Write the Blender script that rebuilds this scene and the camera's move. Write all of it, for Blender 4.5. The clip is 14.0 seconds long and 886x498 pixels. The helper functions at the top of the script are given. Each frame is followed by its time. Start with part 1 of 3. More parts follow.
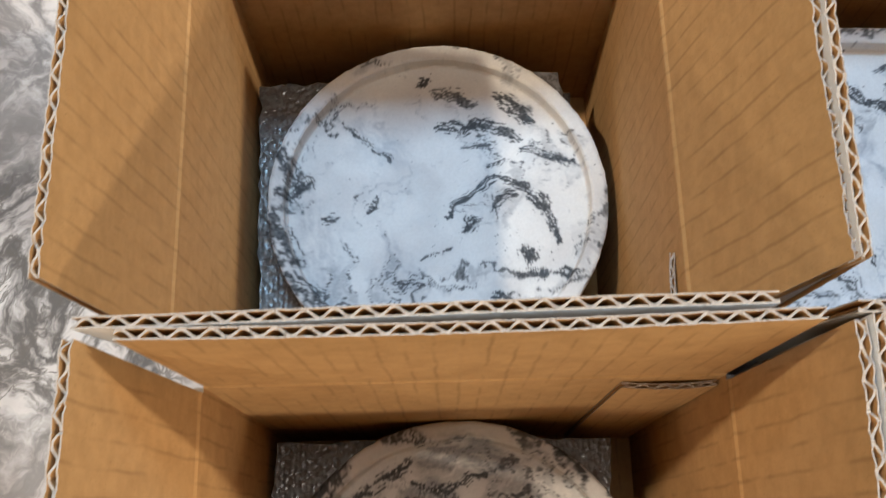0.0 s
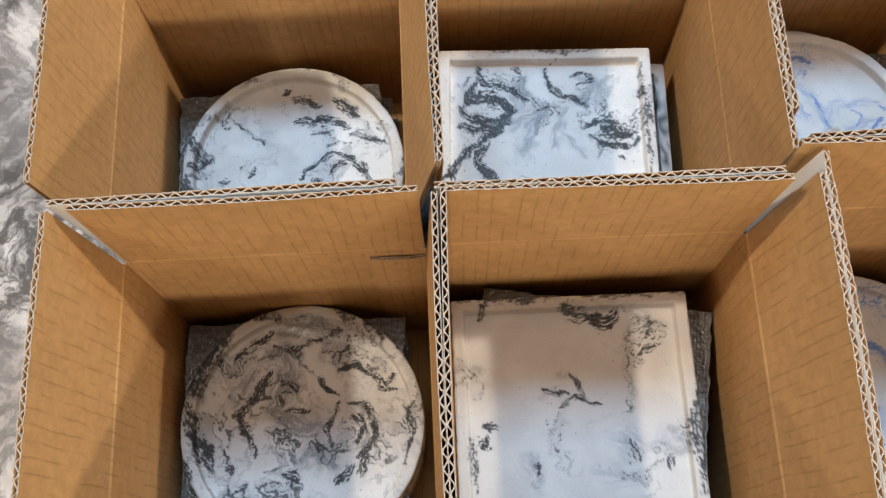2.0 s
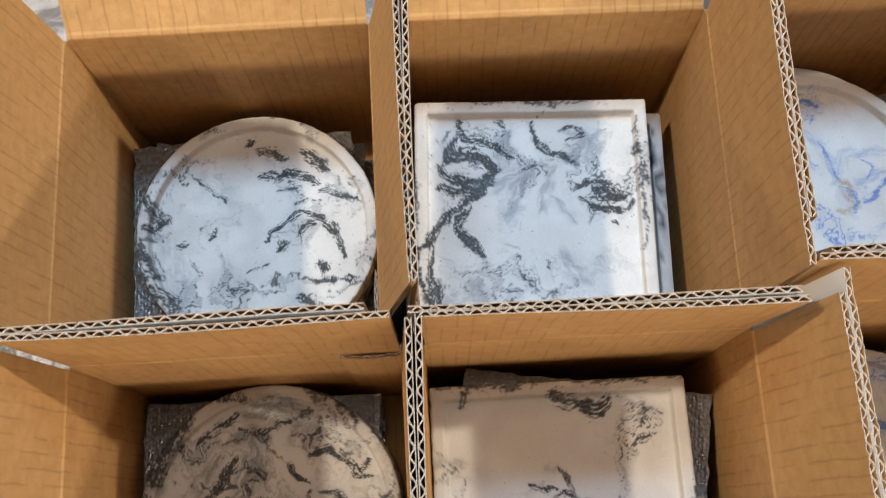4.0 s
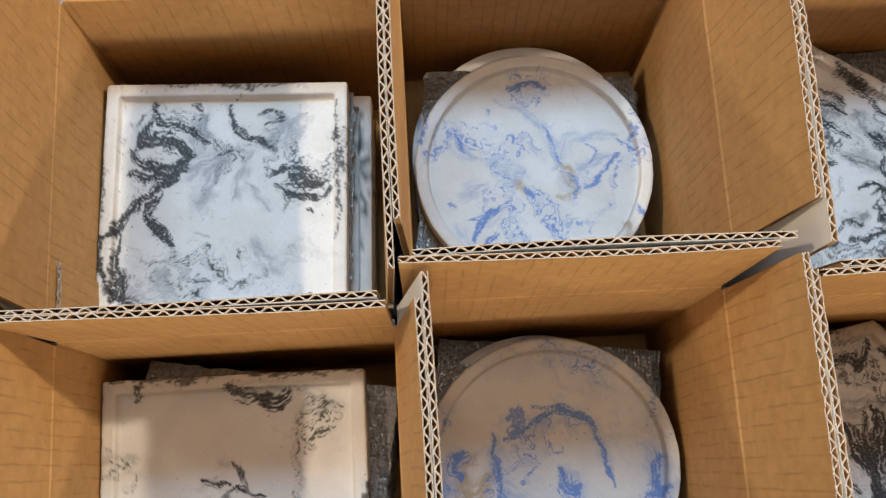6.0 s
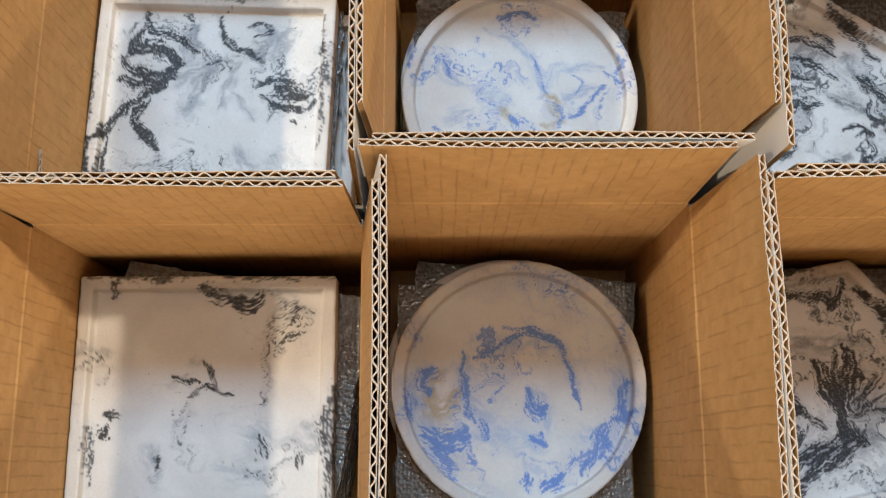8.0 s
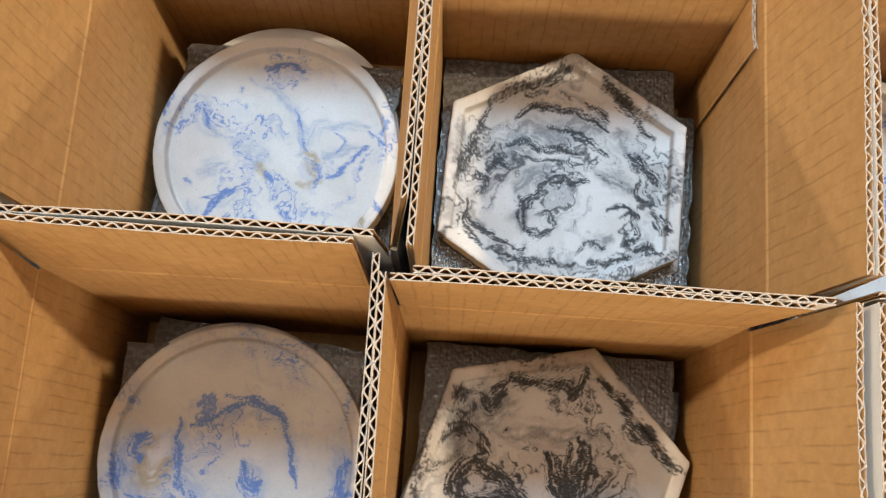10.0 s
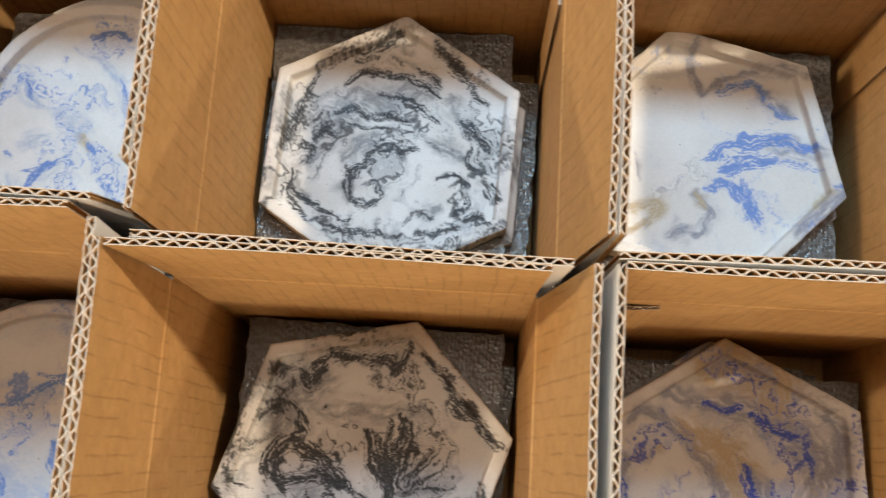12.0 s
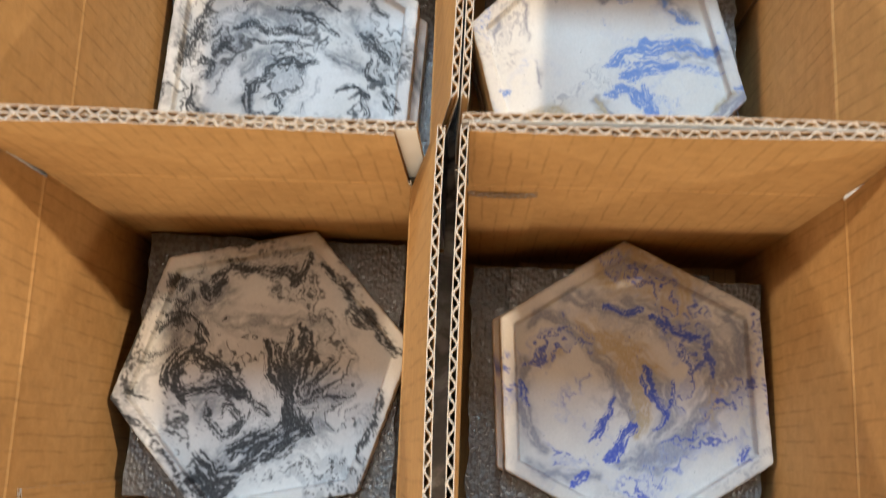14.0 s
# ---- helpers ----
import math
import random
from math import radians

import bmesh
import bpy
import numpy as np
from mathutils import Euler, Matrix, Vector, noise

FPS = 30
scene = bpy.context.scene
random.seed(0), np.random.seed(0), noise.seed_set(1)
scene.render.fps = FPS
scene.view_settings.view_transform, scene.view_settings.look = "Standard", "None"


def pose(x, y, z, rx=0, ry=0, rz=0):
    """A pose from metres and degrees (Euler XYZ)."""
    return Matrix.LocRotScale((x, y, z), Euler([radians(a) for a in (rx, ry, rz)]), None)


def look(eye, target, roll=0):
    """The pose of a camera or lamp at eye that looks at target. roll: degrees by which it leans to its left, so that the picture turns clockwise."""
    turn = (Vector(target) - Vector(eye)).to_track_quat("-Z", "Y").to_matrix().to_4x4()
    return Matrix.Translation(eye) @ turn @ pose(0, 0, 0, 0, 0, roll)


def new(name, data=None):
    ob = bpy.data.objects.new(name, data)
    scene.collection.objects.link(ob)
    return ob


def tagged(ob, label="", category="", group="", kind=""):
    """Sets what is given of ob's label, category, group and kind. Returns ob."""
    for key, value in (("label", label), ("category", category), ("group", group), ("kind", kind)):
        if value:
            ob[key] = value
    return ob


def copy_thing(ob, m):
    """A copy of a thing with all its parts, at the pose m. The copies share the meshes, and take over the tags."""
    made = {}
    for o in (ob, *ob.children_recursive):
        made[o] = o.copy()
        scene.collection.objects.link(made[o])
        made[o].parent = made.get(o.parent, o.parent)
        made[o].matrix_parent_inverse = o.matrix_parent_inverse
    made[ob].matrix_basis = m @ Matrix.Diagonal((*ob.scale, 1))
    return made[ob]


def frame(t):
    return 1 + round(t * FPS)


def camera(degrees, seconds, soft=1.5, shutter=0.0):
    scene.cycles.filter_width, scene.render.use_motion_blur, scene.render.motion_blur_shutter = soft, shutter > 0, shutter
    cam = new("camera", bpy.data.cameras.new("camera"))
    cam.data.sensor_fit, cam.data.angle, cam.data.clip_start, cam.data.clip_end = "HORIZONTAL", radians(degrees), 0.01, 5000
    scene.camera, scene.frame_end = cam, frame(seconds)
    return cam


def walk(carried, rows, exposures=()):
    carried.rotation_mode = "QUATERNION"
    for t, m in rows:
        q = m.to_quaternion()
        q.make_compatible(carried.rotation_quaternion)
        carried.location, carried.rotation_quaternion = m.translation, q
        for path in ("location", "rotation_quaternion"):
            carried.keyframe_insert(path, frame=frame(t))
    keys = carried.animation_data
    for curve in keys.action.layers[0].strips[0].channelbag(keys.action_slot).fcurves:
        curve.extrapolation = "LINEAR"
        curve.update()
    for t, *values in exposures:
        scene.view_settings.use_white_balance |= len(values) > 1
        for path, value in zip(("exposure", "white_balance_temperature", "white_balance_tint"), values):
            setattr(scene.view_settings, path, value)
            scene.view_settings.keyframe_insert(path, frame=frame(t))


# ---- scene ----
cam = camera(48.9, 14.0, soft=1.3, shutter=0.4)
PATH = [
    (0, (0.103, -0.062, 0.564), (0.1, 0.512, -1.352), -1.4),
    (0.5, (0.115, -0.048, 0.565), (0.116, 0.543, -1.345), -1.3),
    (1, (0.12, -0.058, 0.595), (0.114, 0.546, -1.312), -1.9),
    (1.5, (0.172, -0.156, 0.734), (0.158, 0.465, -1.167), -3.1),
    (2, (0.221, -0.205, 0.796), (0.205, 0.435, -1.099), -3.9),
    (2.5, (0.226, -0.203, 0.793), (0.202, 0.454, -1.096), -4.9),
    (2.7, (0.224, -0.201, 0.792), (0.199, 0.461, -1.095), -5.0),
    (4.8, (0.247, -0.056, 0.757), (0.281, 0.385, -1.193), 1.1),
    (5, (0.277, -0.068, 0.764), (0.313, 0.369, -1.187), 1.3),
    (5.5, (0.381, -0.078, 0.77), (0.417, 0.356, -1.182), 1.6),
    (6, (0.424, -0.083, 0.756), (0.473, 0.35, -1.196), 3.4),
    (6.5, (0.438, -0.082, 0.751), (0.481, 0.351, -1.201), 3.2),
    (7, (0.461, -0.087, 0.749), (0.498, 0.34, -1.204), 3.4),
    (7.5, (0.466, -0.103, 0.748), (0.487, 0.327, -1.205), 2.3),
    (8, (0.455, -0.136, 0.753), (0.452, 0.286, -1.202), -0.5),
    (8.5, (0.494, -0.125, 0.75), (0.493, 0.314, -1.201), 0.2),
    (9, (0.563, -0.113, 0.744), (0.544, 0.332, -1.206), -0.5),
    (9.2, (0.587, -0.106, 0.74), (0.566, 0.341, -1.209), -0.3),
    (11.3, (0.697, -0.079, 0.711), (0.638, 0.344, -1.243), -3.1),
    (11.5, (0.713, -0.082, 0.706), (0.658, 0.338, -1.249), -3.2),
    (12, (0.765, -0.085, 0.704), (0.71, 0.335, -1.251), -4.2),
    (12.5, (0.798, -0.085, 0.701), (0.749, 0.332, -1.255), -3.9),
    (13, (0.821, -0.086, 0.707), (0.768, 0.329, -1.249), -5.1),
    (13.5, (0.832, -0.094, 0.708), (0.773, 0.323, -1.247), -6.0),
    (14, (0.833, -0.132, 0.69), (0.773, 0.268, -1.268), -6.5),
]
walk(cam, [(t, look(eye, target, roll)) for t, eye, target, roll in PATH], exposures=[(0.0, -0.05, 6200, 10), (2.7, -0.05, 6200, 10), (5.0, -0.08, 6550, 10), (7.8, -0.04, 6650, 10), (8.5, 0.09, 6700, 10), (9.2, 0.17, 6750, 10), (11.5, 0.14, 6900, 10), (14.0, 0.14, 6900, 10)])

# world and lights
world = bpy.data.worlds.new("world")
scene.world = world
world.use_nodes = True
world.node_tree.nodes["Background"].inputs["Color"].default_value = (1.0, 0.86, 0.7, 1)
world.node_tree.nodes["Background"].inputs["Strength"].default_value = 0.004


def area_lamp(name, eye, target, wide, long, watts, colour):
    data = bpy.data.lights.new(name, "AREA")
    data.shape, data.size, data.size_y, data.energy, data.color = "RECTANGLE", wide, long, watts, colour
    ob = new(name, data)
    ob.matrix_world = look(eye, target)
    return ob


WARM, COOL = (1.0, 0.83, 0.62), (0.45, 0.73, 1.0)
# warm spot lamps high to the left and lower to the right, two behind the camera with an added fill strip, a long cool
# panel under the ceiling, and an added soft fill overhead
area_lamp("warm_lamp_left", (-2.50, 0.45, 4.30), (0.3, 0.0, 0.2), 0.13, 0.13, 135.0, WARM)
area_lamp("warm_lamp_right", (2.60, 0.45, 2.60), (0.7, 0.0, 0.2), 0.08, 0.08, 70.0, WARM)
area_lamp("warm_lamp_near_left", (-0.75, -1.60, 1.52), (0.4, 0.0, 0.2), 0.14, 0.14, 10.0, WARM)
area_lamp("warm_lamp_near_right", (2.00, -1.60, 1.52), (0.6, 0.0, 0.2), 0.14, 0.14, 11.0, WARM)
# added fill strip that softens the contrast of the two near lamps
area_lamp("warm_strip_fill", (0.65, -1.60, 1.52), (0.5, 0.0, 0.2), 1.20, 0.08, 29.0, WARM)
area_lamp("cool_ceiling_panel", (0.45, 1.85, 4.45), (0.45, 0.0, 0.2), 3.00, 1.00, 212.0, COOL)
# added fill that stands in for ceiling bounce on the trays, no real fixture
area_lamp("soft_overhead_fill", (0.55, 0.25, 4.45), (0.55, 0.20, 0.0), 1.6, 0.7, 30.0, (1.0, 0.92, 0.82))


# materials
class Nodes:
    """Short ways to wire a node material."""

    def __init__(self, name):
        self.mat = bpy.data.materials.new(name)
        self.mat.use_nodes = True
        self.tree = self.mat.node_tree
        self.bsdf = self.tree.nodes["Principled BSDF"]

    def add(self, kind, **values):
        n = self.tree.nodes.new("ShaderNode" + kind)
        for k, v in values.items():
            if k in n.inputs:
                self.put(n.inputs[k], v)
        return n

    def put(self, socket, v):
        if isinstance(v, bpy.types.NodeSocket):
            self.tree.links.new(v, socket)
        else:
            socket.default_value = v

    def coords(self, kind="Object"):
        return self.tree.nodes.new("ShaderNodeTexCoord").outputs[kind]

    def math(self, op, a, b=0.0, c=0.0, clamp=False):
        n = self.tree.nodes.new("ShaderNodeMath")
        n.operation, n.use_clamp = op, clamp
        for s, v in zip(n.inputs, (a, b, c)):
            self.put(s, v)
        return n.outputs[0]

    def vec(self, op, a, b=(0, 0, 0), scale=None):
        n = self.tree.nodes.new("ShaderNodeVectorMath")
        n.operation = op
        self.put(n.inputs[0], a)
        if scale is None:
            self.put(n.inputs[1], b)
        else:
            self.put(n.inputs["Scale"], scale)
        return n.outputs[0]

    def noise(self, v, scale, detail=4.0, rough=0.55, distort=0.0, out="Fac"):
        n = self.add("TexNoise", Scale=scale, Detail=detail, Roughness=rough, Distortion=distort)
        self.put(n.inputs["Vector"], v)
        return n.outputs[out]

    def steps(self, v, lo, hi, a=0.0, b=1.0):
        n = self.tree.nodes.new("ShaderNodeMapRange")
        n.interpolation_type = "SMOOTHSTEP"
        for key, x in (("Value", v), ("From Min", lo), ("From Max", hi), ("To Min", a), ("To Max", b)):
            self.put(n.inputs[key], x)
        return n.outputs[0]

    def mix(self, fac, a, b, mode="MIX"):
        n = self.tree.nodes.new("ShaderNodeMix")
        n.data_type, n.blend_type = "RGBA", mode
        for key, x in ((0, fac), (6, a), (7, b)):
            if not isinstance(x, bpy.types.NodeSocket) and key > 0:
                x = (*x, 1)
            self.put(n.inputs[key], x)
        return n.outputs[2]

    def bump(self, height, distance, strength=1.0):
        n = self.add("Bump", Strength=strength, Distance=distance)
        self.put(n.inputs["Height"], height)
        self.put(self.bsdf.inputs["Normal"], n.outputs[0])

    def done(self, colour, rough, spec=0.5):
        self.put(self.bsdf.inputs["Base Color"], colour if isinstance(colour, bpy.types.NodeSocket) else (*colour, 1))
        self.put(self.bsdf.inputs["Roughness"], rough)
        self.put(self.bsdf.inputs["Specular IOR Level"], spec)
        return self.mat


FLUTE = 0.0082


def kraft_material():
    n = Nodes("kraft_liner")
    p = n.coords()
    rnd = n.add("ObjectInfo").outputs["Random"]
    shift = n.vec("ADD", p, n.vec("SCALE", (7.3, 4.1, 2.7), scale=rnd))
    big = n.noise(shift, 14.0, 3)
    fibre = n.noise(n.vec("MULTIPLY", shift, (900, 900, 180)), 1.0, 3)
    speck = n.noise(shift, 1500.0, 2)
    col = n.mix(big, (0.42, 0.240, 0.096), (0.52, 0.312, 0.134))
    col = n.mix(n.math("MULTIPLY", fibre, 0.35), col, (0.60, 0.38, 0.175))
    col = n.mix(n.steps(speck, 0.64, 0.74, 0.0, 0.6), col, (0.20, 0.11, 0.045))
    col = n.mix(n.steps(n.noise(shift, 110.0, 5, 0.7), 0.3, 0.72, 0.0, 0.40), col, (0.28, 0.155, 0.058))
    # faint washboard lines over the flutes
    sep = n.add("SeparateXYZ")
    n.put(sep.inputs[0], p)
    wob = n.math("ADD", sep.outputs[0], n.math("MULTIPLY", n.noise(p, 30.0, 2), 0.004))
    saw = n.math("PINGPONG", wob, FLUTE / 2)
    line = n.steps(saw, 0.0, 0.0011, 1.0, 0.0)
    gate = n.steps(n.noise(n.vec("MULTIPLY", shift, (90, 90, 40)), 1.0, 2), 0.36, 0.6)
    col = n.mix(n.math("MULTIPLY", n.math("MULTIPLY", line, gate), 0.42), col, (0.20, 0.105, 0.04))
    n.bump(n.math("ADD", n.math("MULTIPLY", saw, 60.0), n.math("MULTIPLY", fibre, 0.12)), 0.0006, 0.35)
    return n.done(col, 0.78, 0.25)


def white_liner_material():
    n = Nodes("white_liner")
    p = n.coords()
    big = n.noise(p, 18.0, 4)
    col = n.mix(big, (0.62, 0.61, 0.60), (0.78, 0.77, 0.76))
    n.bump(n.noise(p, 900.0, 2), 0.0004, 0.2)
    return n.done(col, 0.6, 0.3)


def fluting_material():
    n = Nodes("fluting_paper")
    p = n.coords()
    f = n.noise(p, 700.0, 3)
    col = n.mix(f, (0.24, 0.20, 0.165), (0.50, 0.44, 0.385))
    n.bump(f, 0.0006, 0.4)
    return n.done(col, 0.85, 0.15)


def foam_material():
    n = Nodes("foam_sheet")
    p = n.coords()
    v = n.add("TexVoronoi", Scale=330.0)
    n.put(v.inputs["Vector"], p)
    bub = n.noise(p, 260.0, 3)
    # a faint woven grid of pressed lines
    grid = n.add("TexWave", Scale=120.0, Distortion=1.5)
    n.put(grid.inputs["Vector"], p)
    col = n.mix(n.noise(p, 22.0, 4), (0.080, 0.075, 0.072), (0.125, 0.119, 0.115))
    col = n.mix(n.steps(bub, 0.45, 0.7, 0.0, 0.4), col, (0.21, 0.208, 0.21))
    n.bump(n.math("ADD", n.math("ADD", v.outputs["Distance"], bub), n.math("MULTIPLY", grid.outputs["Fac"], 0.15)), 0.0010, 0.45)
    return n.done(col, n.steps(bub, 0.42, 0.58, 0.14, 0.45), 0.65)


def floor_material():
    n = Nodes("marbled_floor")
    p = n.coords()
    warp = n.vec("SCALE", n.noise(p, 7.0, 5, 0.6, 0.0, "Color"), scale=0.09)
    q = n.vec("ADD", p, warp)
    a = n.noise(q, 16.0, 6, 0.62, 0.6)
    vein = n.steps(n.math("ABSOLUTE", n.math("SUBTRACT", a, 0.5)), 0.0, 0.11, 1.0, 0.0)
    b = n.noise(n.vec("ADD", q, (3, 5, 1)), 34.0, 5, 0.6, 0.8)
    fine = n.steps(n.math("ABSOLUTE", n.math("SUBTRACT", b, 0.5)), 0.0, 0.05, 1.0, 0.0)
    tone = n.noise(p, 9.0, 4)
    col = n.mix(n.steps(tone, 0.35, 0.65), (0.30, 0.245, 0.215), (0.56, 0.50, 0.46))
    gate = n.steps(n.noise(p, 6.0, 3), 0.4, 0.6)
    col = n.mix(n.math("MULTIPLY", vein, n.math("ADD", n.math("MULTIPLY", gate, 0.35), 0.62)), col, (0.05, 0.04, 0.035))
    col = n.mix(n.math("MULTIPLY", fine, n.math("MULTIPLY", gate, 0.85)), col, (0.07, 0.055, 0.045))
    n.bump(n.noise(p, 400.0, 3), 0.0005, 0.15)
    return n.done(col, 0.45, 0.4)


def plaster_material():
    n = Nodes("plaster")
    p = n.coords()
    col = n.mix(n.noise(p, 3.0, 4), (0.13, 0.11, 0.09), (0.17, 0.145, 0.12))
    n.bump(n.noise(p, 120.0, 3), 0.001, 0.2)
    return n.done(col, 0.85, 0.2)


def plaster_cast_material():
    """Satin casting plaster; its pigment lies in the mesh."""
    n = Nodes("marbled_plaster")
    p = n.coords()
    pigment = n.tree.nodes.new("ShaderNodeAttribute")
    pigment.attribute_name = "pigment"
    grain = n.noise(p, 700.0, 3)
    col = n.mix(n.steps(grain, 0.3, 0.7, 0.0, 0.10), pigment.outputs["Color"], (0.40, 0.39, 0.38), "MULTIPLY")
    pits = n.noise(p, 330.0, 2)
    col = n.mix(n.steps(pits, 0.755, 0.785, 0.0, 0.75), col, (0.06, 0.06, 0.07))
    n.bump(n.math("ADD", n.noise(p, 140.0, 5), n.math("MULTIPLY", n.steps(pits, 0.7, 0.8), -0.6)), 0.0005, 0.2)
    return n.done(col, n.steps(n.noise(p, 60.0, 3), 0.3, 0.7, 0.46, 0.62), 0.35)


def perlin(x, y, seed):
    rng = np.random.default_rng(seed)
    table = rng.permutation(256)
    angle = rng.uniform(0, 2 * math.pi, 256)
    gx, gy = np.cos(angle), np.sin(angle)
    xi, yi = np.floor(x).astype(int), np.floor(y).astype(int)
    fx, fy = x - xi, y - yi
    u, w = fx * fx * fx * (fx * (fx * 6 - 15) + 10), fy * fy * fy * (fy * (fy * 6 - 15) + 10)

    def corner(i, j):
        k = table[(table[(xi + i) & 255] + yi + j) & 255]
        return gx[k] * (fx - i) + gy[k] * (fy - j)

    low = corner(0, 0) + u * (corner(1, 0) - corner(0, 0))
    high = corner(0, 1) + u * (corner(1, 1) - corner(0, 1))
    return 1.4 * (low + w * (high - low))


def fbm(x, y, seed, octaves=3, fall=0.5):
    total, size = 0.0, 1.0
    for k in range(octaves):
        total = total + size * perlin(x * 2 ** k + 17.3 * k, y * 2 ** k - 9.1 * k, seed + k)
        size *= fall
    return total


def smooth(x, lo, hi):
    t = np.clip((x - lo) / (hi - lo), 0, 1)
    return t * t * (3 - 2 * t)


def blend(a, b, f):
    return a + (np.asarray(b) - a) * f[:, None]


class Marble:
    """Pigments stirred into casting plaster: inks are laid over one another; a vein runs through points in millimetres from the tray's middle."""

    def __init__(self, base, tint, seed, middle=(0, 0), twist=1.6):
        self.base, self.tint, self.seed, self.middle, self.twist = base, tint, seed, middle, twist
        self.inks = []

    def ink(self, colour, thin, soft=False, ground=0.0, patch=45.0, fine=8.5, strength=0.96):
        """ground: how dense the loose threads are between the veins, in patches of that many millimetres."""
        self.inks.append((np.array(colour), np.array(thin), soft, ground, patch, fine, strength, []))

    def vein(self, half, weight, *xy):
        self.inks[-1][-1].append((half, weight, xy))

    def paint(self, x, y):
        """The colour at places in millimetres."""
        sd = self.seed * 101
        qx = x + 3.6 * fbm(x / 38, y / 38, sd + 1) + 2.0 * fbm(x / 12, y / 12, sd + 2, 2) + 0.8 * fbm(x / 4.5, y / 4.5, sd + 3, 2)
        qy = y + 3.6 * fbm(x / 38, y / 38, sd + 4) + 2.0 * fbm(x / 12, y / 12, sd + 5, 2) + 0.8 * fbm(x / 4.5, y / 4.5, sd + 6, 2)
        # the stirred flow
        dx, dy = x - self.middle[0] + 3.2 * (qx - x), y - self.middle[1] + 3.2 * (qy - y)
        r = np.hypot(dx, dy)
        turn = self.twist * np.exp(-r / 55.0) * 2.2
        fx, fy = dx * np.cos(turn) - dy * np.sin(turn), dx * np.sin(turn) + dy * np.cos(turn)
        col = blend(np.tile(np.array(self.base), (len(x), 1)), self.tint, smooth(fbm(x / 40, y / 40, sd + 7), -0.3, 0.4))
        speck = fbm(x / 1.6, y / 1.6, sd + 8, 2)
        for k, (colour, thin, soft, ground, patch, fine, strength, veins) in enumerate(self.inks):
            s0 = sd + 20 + 15 * k
            clear, halo = np.ones(len(x)), np.ones(len(x))
            if ground:
                gate = smooth(fbm(fx / patch, fy / patch, s0), 0.22 - ground * 0.5, 0.62 - ground * 0.5)
                f = fbm(fx / (fine * 2.0), fy / fine, s0 + 3, 2, 0.5)
                lines = smooth(1 - np.abs(f) / (0.12 + 0.22 * ground), 0.0, 0.65)
                clear *= 1 - np.clip(gate * (0.95 * lines + 0.45 * smooth(f, 0.12, 0.45)), 0, 1) * (0.55 if soft else 0.9)
                halo *= 1 - 0.30 * gate
            for j, (half, weight, xy) in enumerate(veins):
                pts = np.array(xy, float).reshape(-1, 2)
                ends = np.vstack([2 * pts[0] - pts[1], pts, 2 * pts[-1] - pts[-2]])
                line = []
                for a in range(len(pts) - 1):
                    p0, p1, p2, p3 = ends[a:a + 4]
                    m = max(3, int(np.hypot(*(p2 - p1)) / 0.8))
                    t = (np.arange(m) / m)[:, None]
                    line.append(0.5 * (2 * p1 + (p2 - p0) * t + (2 * p0 - 5 * p1 + 4 * p2 - p3) * t ** 2 + (3 * p1 - p0 - 3 * p2 + p3) * t ** 3))
                line = np.vstack(line + [pts[-1:]])
                reach = half * 4 + 6
                near = np.nonzero((qx > line[:, 0].min() - reach) & (qx < line[:, 0].max() + reach) & (qy > line[:, 1].min() - reach) & (qy < line[:, 1].max() + reach))[0]
                if not len(near):
                    continue
                best, where = np.full(len(near), 1e9), np.zeros(len(near), int)
                for i, (lx, ly) in enumerate(line):
                    d = (qx[near] - lx) ** 2 + (qy[near] - ly) ** 2
                    where[d < best] = i
                    best = np.minimum(best, d)
                along = np.gradient(line, axis=0)[where]
                long = np.hypot(along[:, 0], along[:, 1]) + 1e-6
                rx, ry = qx[near] - line[where, 0], qy[near] - line[where, 1]
                ahead, side = (rx * along[:, 0] + ry * along[:, 1]) / long, (rx * along[:, 1] - ry * along[:, 0]) / long
                inside = (where > 0) & (where < len(line) - 1)
                d = np.where(inside, np.abs(side), np.sqrt(best))
                run = where * 0.8 + ahead
                step = where / max(1, len(line) - 1)
                wide = half * 1.3 * (0.45 + 0.55 * np.sin(math.pi * np.clip(step, 0.02, 0.98)) ** 0.6)
                if soft:
                    body = np.exp(-(d / (wide * 0.85)) ** 2) * (0.8 + 0.9 * fbm(run / 10.0, side / 3.2, s0 + 7 + j, 3))
                    clear[near] *= 1 - np.clip(body * weight * 1.5, 0, 0.88)
                else:
                    threads = fbm(run / 13.0 + 31 * j, side / max(0.75, half * 0.26), s0 + 7, 2, 0.5) + 0.28 * fbm(qx[near] / 2.2, qy[near] / 2.2, s0 + 9, 2)
                    body = smooth(0.66 * np.clip(1 - (d / wide) ** 2, -1.3, 1) + 1.05 * threads + 0.5 * (weight - 0.65), 0.0, 0.55)
                    clear[near] *= 1 - body * min(1.0, 0.68 + 0.45 * weight)
                    halo[near] *= 1 - 0.30 * np.exp(-(d / (wide * 1.7)) ** 2)
            dense = np.clip((1 - clear) * (1.0 + 0.22 * speck), 0, 1)
            if not soft:
                col = blend(col, thin, (1 - halo) * (0.75 + 0.25 * speck) * 0.7)
            shade = blend(np.tile(thin, (len(x), 1)), colour, smooth(dense, 0.15, 0.8))
            col = col + (shade - col) * (dense * strength)[:, None]
        return np.clip(col, 0.004, 0.9)


PLASTER_CAST = plaster_cast_material()
KRAFT, WHITE, FLUTING, FOAM = kraft_material(), white_liner_material(), fluting_material(), foam_material()
FLOOR, PLASTER = floor_material(), plaster_material()


